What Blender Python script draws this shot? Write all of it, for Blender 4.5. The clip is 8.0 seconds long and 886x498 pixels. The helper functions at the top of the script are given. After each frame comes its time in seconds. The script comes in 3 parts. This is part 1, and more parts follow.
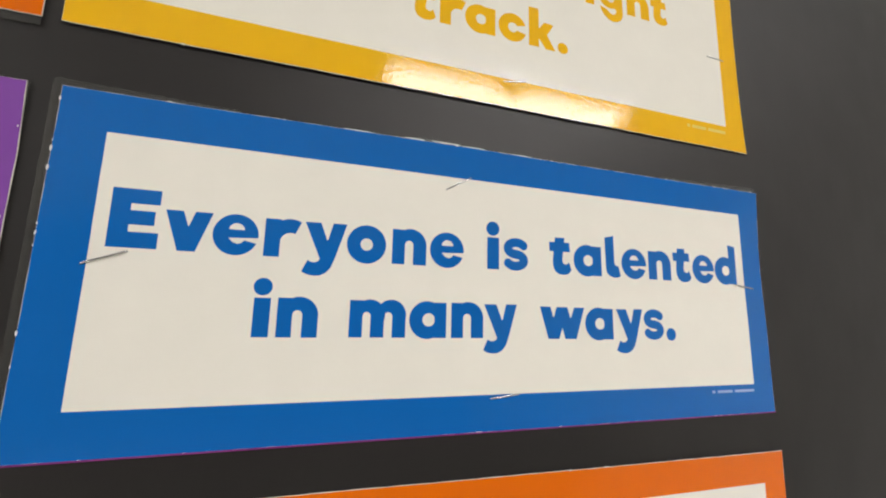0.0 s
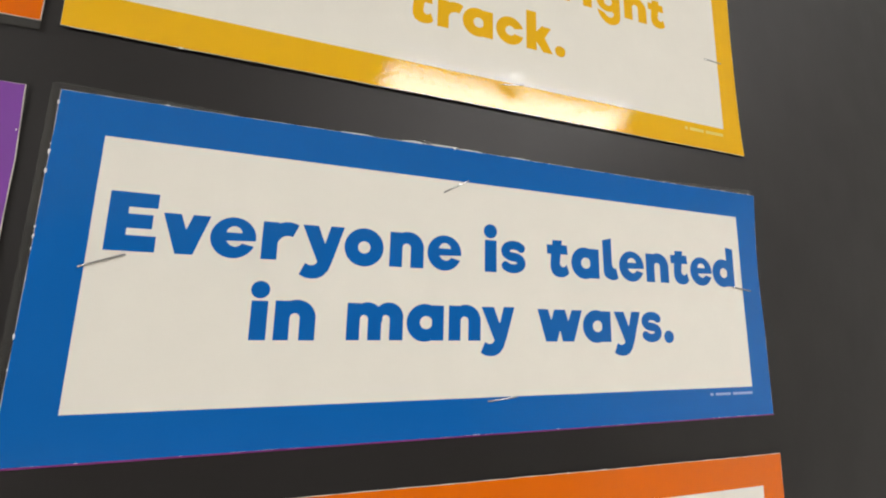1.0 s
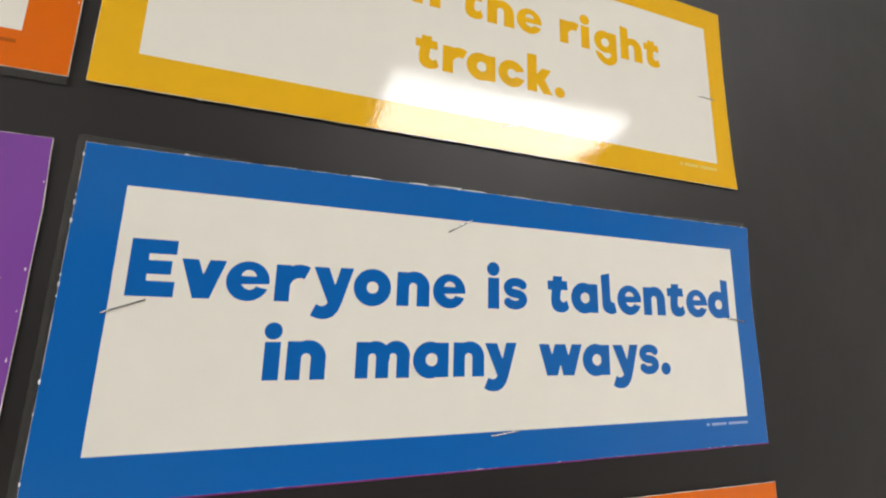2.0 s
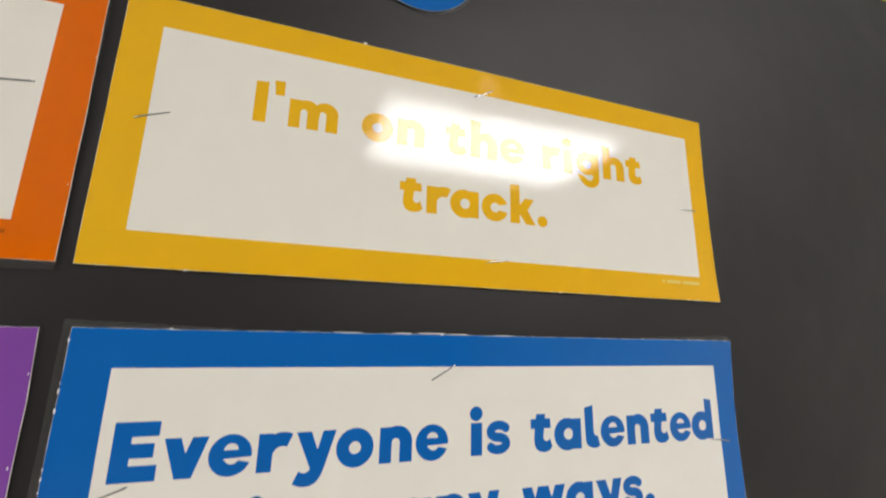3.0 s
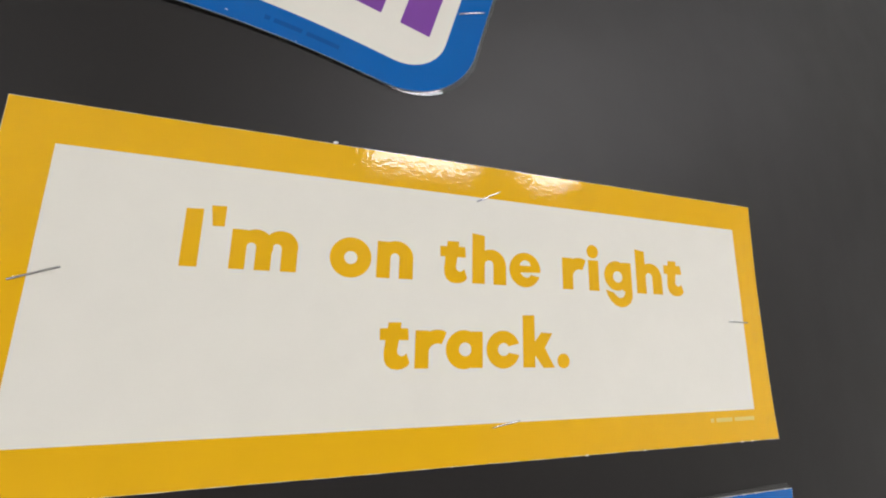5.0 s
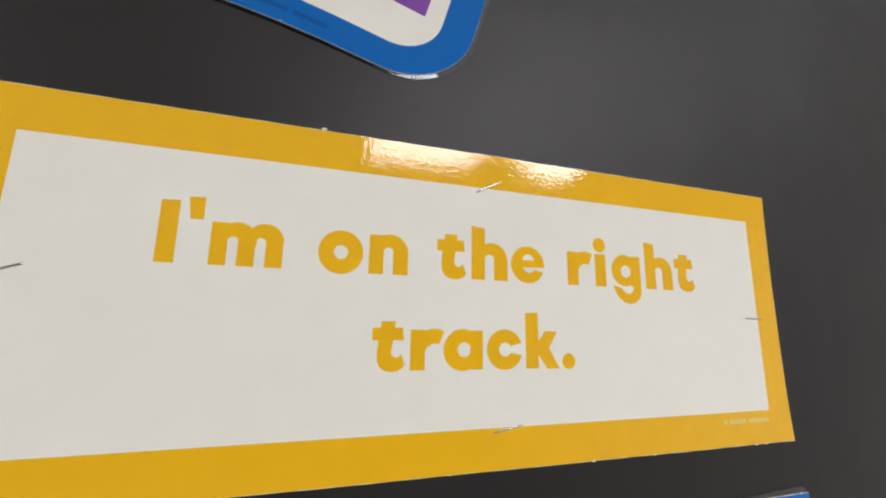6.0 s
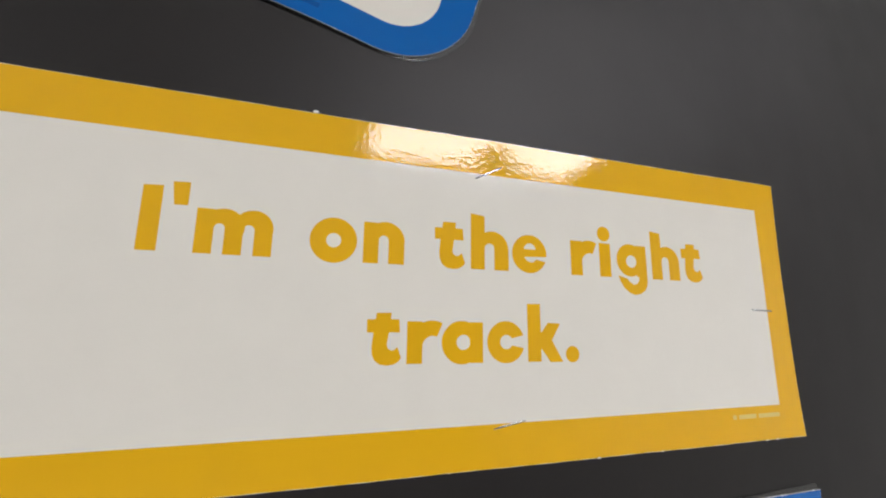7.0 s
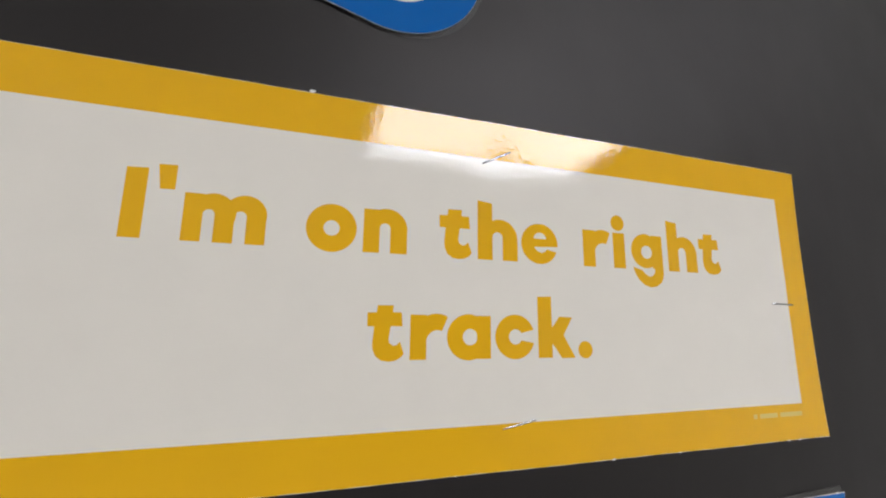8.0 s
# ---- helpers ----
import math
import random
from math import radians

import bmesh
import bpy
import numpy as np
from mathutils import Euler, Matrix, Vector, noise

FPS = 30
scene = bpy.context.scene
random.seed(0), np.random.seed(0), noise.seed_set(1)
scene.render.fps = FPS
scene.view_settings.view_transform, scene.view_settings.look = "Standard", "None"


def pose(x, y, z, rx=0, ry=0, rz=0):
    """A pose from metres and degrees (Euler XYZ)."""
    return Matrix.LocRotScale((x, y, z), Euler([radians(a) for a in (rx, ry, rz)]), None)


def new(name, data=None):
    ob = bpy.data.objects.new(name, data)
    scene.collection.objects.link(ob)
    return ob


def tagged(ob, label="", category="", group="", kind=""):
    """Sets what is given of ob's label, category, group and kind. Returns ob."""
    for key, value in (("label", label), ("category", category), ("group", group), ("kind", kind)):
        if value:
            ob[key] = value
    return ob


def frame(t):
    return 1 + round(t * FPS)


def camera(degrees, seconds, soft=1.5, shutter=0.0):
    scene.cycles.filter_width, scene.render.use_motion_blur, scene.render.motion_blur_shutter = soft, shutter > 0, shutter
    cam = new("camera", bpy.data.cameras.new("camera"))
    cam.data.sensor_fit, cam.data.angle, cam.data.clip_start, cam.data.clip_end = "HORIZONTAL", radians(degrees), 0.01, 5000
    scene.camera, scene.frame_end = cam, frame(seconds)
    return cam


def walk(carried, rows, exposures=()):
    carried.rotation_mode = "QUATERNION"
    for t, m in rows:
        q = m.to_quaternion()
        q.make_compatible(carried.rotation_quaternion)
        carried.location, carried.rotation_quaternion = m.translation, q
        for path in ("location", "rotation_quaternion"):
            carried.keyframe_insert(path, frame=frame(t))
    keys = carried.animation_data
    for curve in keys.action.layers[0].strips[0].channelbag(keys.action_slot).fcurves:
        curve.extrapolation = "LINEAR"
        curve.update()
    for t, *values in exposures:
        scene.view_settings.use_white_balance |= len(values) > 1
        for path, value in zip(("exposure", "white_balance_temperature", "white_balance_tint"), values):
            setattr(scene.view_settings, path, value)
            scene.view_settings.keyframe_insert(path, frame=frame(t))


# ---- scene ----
# Camera: metres, degrees; x along the board, y into it, z up
cam = camera(95.08, 8.0, soft=2.0, shutter=0.25)
ROWS = [
    (0.0, -0.0725, -0.1506, 1.6474, -17.75, 9.18, 1.34),
    (0.5, -0.0717, -0.1504, 1.6472, -17.70, 9.23, 1.31),
    (0.7, -0.0722, -0.1508, 1.6485, -17.82, 9.10, 1.42),
    (1.0, -0.0716, -0.1513, 1.6479, -17.71, 9.38, 1.32),
    (1.2, -0.0721, -0.1521, 1.6492, -17.81, 9.16, 1.43),
    (2.3, -0.0788, -0.1636, 1.6721, -17.91, 10.84, 1.37),
    (2.5, -0.0795, -0.1677, 1.6845, -18.03, 11.03, 1.33),
    (2.7, -0.0778, -0.1702, 1.6967, -18.10, 11.45, 1.39),
    (3.0, -0.0762, -0.1735, 1.7168, -18.06, 11.86, 1.23),
    (3.2, -0.0752, -0.1734, 1.7310, -18.09, 11.87, 1.42),
    (3.5, -0.0747, -0.1708, 1.7434, -18.17, 12.04, 1.29),
    (3.7, -0.0745, -0.1675, 1.7560, -18.42, 12.04, 1.29),
    (4.0, -0.0726, -0.1619, 1.7681, -18.23, 12.14, 1.23),
    (4.2, -0.0709, -0.1587, 1.7756, -18.06, 11.81, 1.39),
    (4.5, -0.0698, -0.1541, 1.7810, -18.06, 11.72, 1.23),
    (4.7, -0.0677, -0.1501, 1.7829, -17.97, 11.54, 1.23),
    (5.8, -0.0622, -0.1369, 1.7861, -17.88, 11.03, 0.96),
    (6.0, -0.0610, -0.1360, 1.7862, -17.80, 10.69, 0.95),
    (6.5, -0.0602, -0.1339, 1.7861, -17.71, 10.61, 0.77),
    (7.0, -0.0581, -0.1298, 1.7840, -17.76, 10.46, 0.70),
    (7.2, -0.0560, -0.1275, 1.7835, -17.55, 10.54, 0.64),
    (7.5, -0.0560, -0.1249, 1.7837, -17.74, 10.14, 0.66),
    (7.7, -0.0554, -0.1236, 1.7834, -17.53, 10.31, 0.69),
    (8.0, -0.0564, -0.1213, 1.7828, -17.47, 10.10, 0.70),
]
walk(cam, [(t, pose(x, y, z, 90 + pitch, 0, yaw) @ pose(0, 0, 0, 0, 0, roll)) for t, x, y, z, yaw, pitch, roll in ROWS],
     exposures=[(0.0, 0.02, 6590, 9), (3.0, -0.10, 6540, 9.5), (4.5, 0.03, 6320, 10), (6.5, -0.10, 6220, 11), (8.0, -0.26, 6200, 12.5)])

U = 0.2775          # width of a poster's white panel
Z0 = 1.66           # height of the blue poster's middle
CEIL = 2.615
FACE = 0.0008       # the board's face; the posters' faces lie about y = 0

# ---- world and lights ----
world = bpy.data.worlds.new("room_world")
scene.world = world
world.use_nodes = True
world.node_tree.nodes["Background"].inputs[0].default_value = (0.9, 0.95, 1.0, 1)
world.node_tree.nodes["Background"].inputs[1].default_value = 0.05
LAMP = (0.975, 0.98, 0.99)
LAMP_STRENGTH = 24.3


# ---- materials ----
def shader(name):
    m = bpy.data.materials.new(name)
    m.use_nodes = True
    nt = m.node_tree
    return m, nt, nt.nodes["Principled BSDF"]


def node(nt, kind, **inputs):
    n = nt.nodes.new(kind)
    for key, value in inputs.items():
        n.inputs[key.replace("_", " ")].default_value = value
    return n


def noisy(nt, scale, detail=3.0, rough=0.55):
    co = nt.nodes.new("ShaderNodeTexCoord")
    n = node(nt, "ShaderNodeTexNoise", Scale=scale, Detail=detail, Roughness=rough)
    nt.links.new(co.outputs["Object"], n.inputs["Vector"])
    return n


def tinted(nt, bsdf, base, scale, amount, detail=4.0):
    """Base colour that wanders a little between darker and lighter."""
    n = noisy(nt, scale, detail)
    ramp = nt.nodes.new("ShaderNodeValToRGB")
    ramp.color_ramp.elements[0].position, ramp.color_ramp.elements[1].position = 0.3, 0.7
    ramp.color_ramp.elements[0].color = (*[c * (1 - amount) for c in base], 1)
    ramp.color_ramp.elements[1].color = (*[min(1, c * (1 + amount)) for c in base], 1)
    nt.links.new(n.outputs["Fac"], ramp.inputs["Fac"])
    nt.links.new(ramp.outputs["Color"], bsdf.inputs["Base Color"])


def bumped(nt, bsdf, layers, sockets=("Normal",)):
    """Layers of (scale, distance): relief added one over the other."""
    last = None
    for scale, dist in layers:
        b = node(nt, "ShaderNodeBump", Strength=1.0, Distance=dist)
        nt.links.new(noisy(nt, scale, 2.0).outputs["Fac"], b.inputs["Height"])
        if last:
            nt.links.new(last.outputs["Normal"], b.inputs["Normal"])
        last = b
    for s in sockets:
        nt.links.new(last.outputs["Normal"], bsdf.inputs[s])


def laminated(name, base):
    """Print under a glossy, slightly rippled laminating film."""
    m, nt, b = shader(name)
    tinted(nt, b, base, 60, 0.013)
    b.inputs["Roughness"].default_value = 0.6
    b.inputs["Specular IOR Level"].default_value = 0.0
    b.inputs["Coat Weight"].default_value = 0.8
    b.inputs["Coat Roughness"].default_value = 0.002
    b.inputs["Coat IOR"].default_value = 1.45
    bumped(nt, b, [(40, 0.00002), (600, 0.000044)], ("Coat Normal",))
    return m


def plain(name, base, rough, scale=8, amount=0.06, layers=((30, 0.0005),), metal=0.0, spec=0.5):
    m, nt, b = shader(name)
    tinted(nt, b, base, scale, amount)
    b.inputs["Roughness"].default_value = rough
    b.inputs["Metallic"].default_value = metal
    b.inputs["Specular IOR Level"].default_value = spec
    if layers:
        bumped(nt, b, layers)
    return m


def clear_film():
    m, nt, b = shader("clear_film")
    b.inputs["Base Color"].default_value = (0.55, 0.53, 0.47, 1)
    b.inputs["Roughness"].default_value = 0.12
    bumped(nt, b, [(160, 0.0003)])
    b.inputs["Specular IOR Level"].default_value = 0.0
    haze = node(nt, "ShaderNodeMixShader", Fac=0.06)
    clear = nt.nodes.new("ShaderNodeBsdfTransparent")
    nt.links.new(clear.outputs[0], haze.inputs[1])
    nt.links.new(b.outputs[0], haze.inputs[2])
    gloss = node(nt, "ShaderNodeBsdfGlossy", Roughness=0.06)
    rim = node(nt, "ShaderNodeFresnel", IOR=1.45)
    mix = nt.nodes.new("ShaderNodeMixShader")
    nt.links.new(rim.outputs[0], mix.inputs[0])
    nt.links.new(haze.outputs[0], mix.inputs[1])
    nt.links.new(gloss.outputs[0], mix.inputs[2])
    nt.links.new(mix.outputs[0], nt.nodes["Material Output"].inputs["Surface"])
    return m


def glowing(name, colour, strength):
    m, nt, b = shader(name)
    b.inputs["Base Color"].default_value = (0.8, 0.8, 0.78, 1)
    b.inputs["Emission Color"].default_value = (*colour, 1)
    b.inputs["Emission Strength"].default_value = strength
    return m


def board_paper():
    """Black backing paper: faintly satin, handled, with shallow ripples and upright creases."""
    m, nt, b = shader("black_backing_paper")
    tinted(nt, b, (0.0072, 0.0060, 0.0056), 14, 0.12, 6)
    n = noisy(nt, 9, 5)
    mr = nt.nodes.new("ShaderNodeMapRange")
    mr.inputs["To Min"].default_value, mr.inputs["To Max"].default_value = 0.46, 0.60
    nt.links.new(n.outputs["Fac"], mr.inputs["Value"])
    nt.links.new(mr.outputs["Result"], b.inputs["Roughness"])
    b.inputs["Specular IOR Level"].default_value = 0.48
    b.inputs["Specular Tint"].default_value = (1.0, 0.94, 0.92, 1)
    co = nt.nodes.new("ShaderNodeTexCoord")
    stretch = nt.nodes.new("ShaderNodeMapping")
    stretch.inputs["Scale"].default_value = (1.0, 1.0, 0.4)
    creases = node(nt, "ShaderNodeTexNoise", Scale=13.0, Detail=4.0, Roughness=0.6)
    nt.links.new(co.outputs["Object"], stretch.inputs["Vector"])
    nt.links.new(stretch.outputs["Vector"], creases.inputs["Vector"])
    fold = node(nt, "ShaderNodeBump", Strength=1.0, Distance=0.0004)
    nt.links.new(creases.outputs["Fac"], fold.inputs["Height"])
    last = fold
    for scale, dist in ((11, 0.0022), (900, 0.000014)):
        relief = node(nt, "ShaderNodeBump", Strength=1.0, Distance=dist)
        nt.links.new(noisy(nt, scale, 2.0).outputs["Fac"], relief.inputs["Height"])
        nt.links.new(last.outputs["Normal"], relief.inputs["Normal"])
        last = relief
    nt.links.new(last.outputs["Normal"], b.inputs["Normal"])
    return m


BLUE = laminated("blue_print", (0.006, 0.122, 0.42))
YELLOW = laminated("yellow_print", (0.83, 0.45, 0.010))
ORANGE = laminated("orange_print", (0.74, 0.14, 0.001))
PURPLE = laminated("purple_print", (0.22, 0.068, 0.34))
WHITE = laminated("white_print", (0.835, 0.78, 0.69))
PALE_BLUE = laminated("pale_blue_print", (0.30, 0.42, 0.66))
PALE_YELLOW = laminated("pale_yellow_print", (0.80, 0.60, 0.16))
BROWN = laminated("brown_print", (0.45, 0.09, 0.003))
NAVY = laminated("navy_print", (0.006, 0.085, 0.30))
MAGENTA = laminated("magenta_print", (0.20, 0.035, 0.17))
CORE_GLINT = plain("paper_core_and_glint", (0.82, 0.80, 0.76), 0.7, 300, 0.05, None)
FILM = clear_film()
STEEL = plain("staple_wire", (0.56, 0.55, 0.54), 0.24, 400, 0.12, ((900, 0.00002),), metal=1.0)
BOARD = board_paper()
CARD_BLUE = plain("blue_card", (0.008, 0.18, 0.66), 0.55, 200, 0.06, ((700, 0.00004),))
CARD_GREEN = plain("green_card", (0.13, 0.40, 0.04), 0.55, 200, 0.06, ((700, 0.00004),))
CARD_YELLOW = plain("yellow_card", (0.78, 0.66, 0.015), 0.55, 200, 0.06, ((700, 0.00004),))
CARD_RED = plain("red_card", (0.66, 0.05, 0.04), 0.55, 200, 0.06, ((700, 0.00004),))
WALL = plain("wall_paint", (0.84, 0.83, 0.79), 0.6, 3, 0.04, ((120, 0.0004),))
# near black, so the gloss on the left mirrors darkness as from a person
DARK_REFLECTION = plain("dark_reflection", (0.06, 0.06, 0.063), 0.6, 3, 0.06, ((120, 0.0004),))
CEILING = plain("ceiling_tile", (0.76, 0.75, 0.73), 0.9, 60, 0.08, ((150, 0.002),))
FLOOR = plain("floor_vinyl", (0.50, 0.48, 0.44), 0.4, 6, 0.15, ((60, 0.0003),))
METAL_WHITE = plain("white_enamel", (0.8, 0.8, 0.78), 0.4, 20, 0.03, None)
GLOW = glowing("lamp_diffuser", LAMP, LAMP_STRENGTH)


# ---- building helpers ----
def part(name, bm, material, parent, label=""):
    me = bpy.data.meshes.new(name)
    bm.to_mesh(me)
    bm.free()
    for p in me.polygons:
        p.use_smooth = True
    me.materials.append(material)
    ob = new(name, me)
    ob.parent = parent
    return tagged(ob, label)


def solid(name, lo, hi, material, parent=None, bevel=0.0):
    bm = bmesh.new()
    bmesh.ops.create_cube(bm, size=1)
    for v in bm.verts:
        v.co = [lo[k] + (v.co[k] + 0.5) * (hi[k] - lo[k]) for k in range(3)]
    if bevel:
        bmesh.ops.bevel(bm, geom=list(bm.edges), offset=bevel, segments=2, affect="EDGES")
    ob = part(name, bm, material, parent)
    for p in ob.data.polygons:
        p.use_smooth = False
    return ob


# Shapes as signed distances (negative inside), on arrays of x and z
def box(x, z, x0, z0, x1, z1):
    dx, dz = np.maximum(x0 - x, x - x1), np.maximum(z0 - z, z - z1)
    return np.maximum(dx, dz)


def disc(x, z, cx, cz, r):
    return np.hypot(x - cx, z - cz) - r


def rounded(x, z, x0, z0, x1, z1, r):
    qx = np.abs(x - (x0 + x1) / 2) - (x1 - x0) / 2 + r
    qz = np.abs(z - (z0 + z1) / 2) - (z1 - z0) / 2 + r
    return np.hypot(np.maximum(qx, 0), np.maximum(qz, 0)) + np.minimum(np.maximum(qx, qz), 0) - r


def poly(x, z, pts):
    d, inside = np.full(x.shape, 1e9), np.zeros(x.shape, bool)
    for (ax, az), (bx, bz) in zip(pts, pts[1:] + pts[:1]):
        ex, ez = bx - ax, bz - az
        h = np.clip(((x - ax) * ex + (z - az) * ez) / (ex * ex + ez * ez), 0, 1)
        d = np.minimum(d, np.hypot(x - ax - h * ex, z - az - h * ez))
        if az != bz:
            inside ^= ((az > z) != (bz > z)) & (x < ex * (z - az) / ez + ax)
    return np.where(inside, -d, d)


def stroke(x, z, pts, half):
    d = np.full(x.shape, 1e9)
    for (ax, az), (bx, bz) in zip(pts, pts[1:]):
        ex, ez = bx - ax, bz - az
        h = np.clip(((x - ax) * ex + (z - az) * ez) / (ex * ex + ez * ez), 0, 1)
        d = np.minimum(d, np.hypot(x - ax - h * ex, z - az - h * ez))
    return d - half


def filled(bm, shape, x0, x1, z0, z1, step, place):
    """Faces over the inside of a shape: a grid whose cells are clipped along the outline. place(x, z) gives the point in space."""
    nx, nz = max(2, math.ceil((x1 - x0) / step)), max(2, math.ceil((z1 - z0) / step))
    xs, zs = np.linspace(x0, x1, nx + 1), np.linspace(z0, z1, nz + 1)
    gx, gz = np.meshgrid(xs, zs)
    val = shape(gx, gz)
    made = {}

    def vert(key, x, z):
        if key not in made:
            made[key] = bm.verts.new(place(x, z))
        return made[key]

    for j in range(nz):
        for i in range(nx):
            ring = [(i, j), (i + 1, j), (i + 1, j + 1), (i, j + 1)]
            v = [val[b, a] for a, b in ring]
            if min(v) >= 0:
                continue
            face = []
            for k in range(4):
                (a, b), (c, d), va, vb = ring[k], ring[(k + 1) % 4], v[k], v[(k + 1) % 4]
                if va < 0:
                    face.append(vert((a, b), xs[a], zs[b]))
                if (va < 0) != (vb < 0):
                    t = va / (va - vb)
                    key = (min((a, b), (c, d)), max((a, b), (c, d)))
                    face.append(vert(key, xs[a] + t * (xs[c] - xs[a]), zs[b] + t * (zs[d] - zs[b])))
            if len(face) > 2:
                bm.faces.new(face)


def quilt(bm, x0, x1, z0, z1, step, place):
    """A plain grid of faces over a rectangle, right up to its corners."""
    nx, nz = max(1, round((x1 - x0) / step)), max(1, round((z1 - z0) / step))
    rows = [[bm.verts.new(place(x0 + (x1 - x0) * i / nx, z0 + (z1 - z0) * j / nz)) for i in range(nx + 1)] for j in range(nz + 1)]
    for a, b in zip(rows, rows[1:]):
        for i in range(nx):
            bm.faces.new((a[i], a[i + 1], b[i + 1], b[i]))


def thicken(bm, depth):
    """A rim of that depth, towards the board, round the open edges."""
    edges = [e for e in bm.edges if e.is_boundary]
    for e in edges:
        e.smooth = False
    made = bmesh.ops.extrude_edge_only(bm, edges=edges)["geom"]
    for v in made:
        if isinstance(v, bmesh.types.BMVert):
            v.co.y += depth


def islands(bm):
    """The connected pieces of a mesh, each as a mesh of its own."""
    left, pieces = set(bm.faces), []
    while left:
        heap, found = [left.pop()], []
        while heap:
            f = heap.pop()
            found.append(f)
            for v in f.verts:
                for g in v.link_faces:
                    if g in left:
                        left.remove(g)
                        heap.append(g)
        if len(found) < 8:
            continue
        piece, made = bmesh.new(), {}
        for f in sorted(found, key=lambda f: f.calc_center_median().to_tuple(6)):
            piece.faces.new([made.get(v) or made.setdefault(v, piece.verts.new(v.co)) for v in f.verts])
        pieces.append(piece)
    bm.free()
    return sorted(pieces, key=lambda p: min(v.co.x for v in p.verts))


def swept(bm, path, half_a, half_b, sides=8):
    """A wire along a path that runs mostly in one plane with normal +z."""
    rings = []
    for k, p in enumerate(path):
        ahead = (Vector(path[min(k + 1, len(path) - 1)]) - Vector(path[max(k - 1, 0)])).normalized()
        side = Vector((0, 0, 1))
        up = side.cross(ahead)
        rings.append([bm.verts.new(Vector(p) + side * half_a * math.cos(a) + up * half_b * math.sin(a))
                      for a in (2 * math.pi * (s + 0.5) / sides for s in range(sides))])
    for a, b in zip(rings, rings[1:]):
        for s in range(sides):
            bm.faces.new((a[s], a[(s + 1) % sides], b[(s + 1) % sides], b[s]))
    bm.faces.new(rings[0])
    bm.faces.new(list(reversed(rings[-1])))


# ---- the letters: heavy geometric lower case, capital height 1 ----
S_CURVE = ([(0.32 + 0.205 * math.cos(radians(a)), 0.478 + 0.128 * math.sin(radians(a))) for a in range(32, 271, 14)]
           + [(0.30 + 0.205 * math.cos(radians(a)), 0.222 + 0.128 * math.sin(radians(a))) for a in range(76, -149, -14)])


def union(*shapes):
    return np.minimum.reduce(shapes)


def cut(a, *others):
    return np.maximum.reduce([a] + [-o for o in others])


def bowl(x, z, cz=0.34, r=0.362):
    return cut(disc(x, z, 0.36, cz, r), disc(x, z, 0.388, 0.343, 0.126))


def arch(x, z, cx, slot0, slot1, leg1, r=0.325, top=0.712):
    crown = np.maximum(disc(x, z, cx, top - r, r), 0.30 - z)
    leg = box(x, z, slot1, 0, leg1, 0.40)
    mid = (slot0 + slot1) / 2
    hole = union(box(x, z, slot0, -1, slot1, 0.39), disc(x, z, mid, 0.39, (slot1 - slot0) / 2))
    return cut(union(crown, leg), hole)


def stem(x, z, x0, x1, left, right):
    """An upright whose top is cut at a slant."""
    return poly(x, z, [(x0, 0), (x1, 0), (x1, right), (x0, left)])


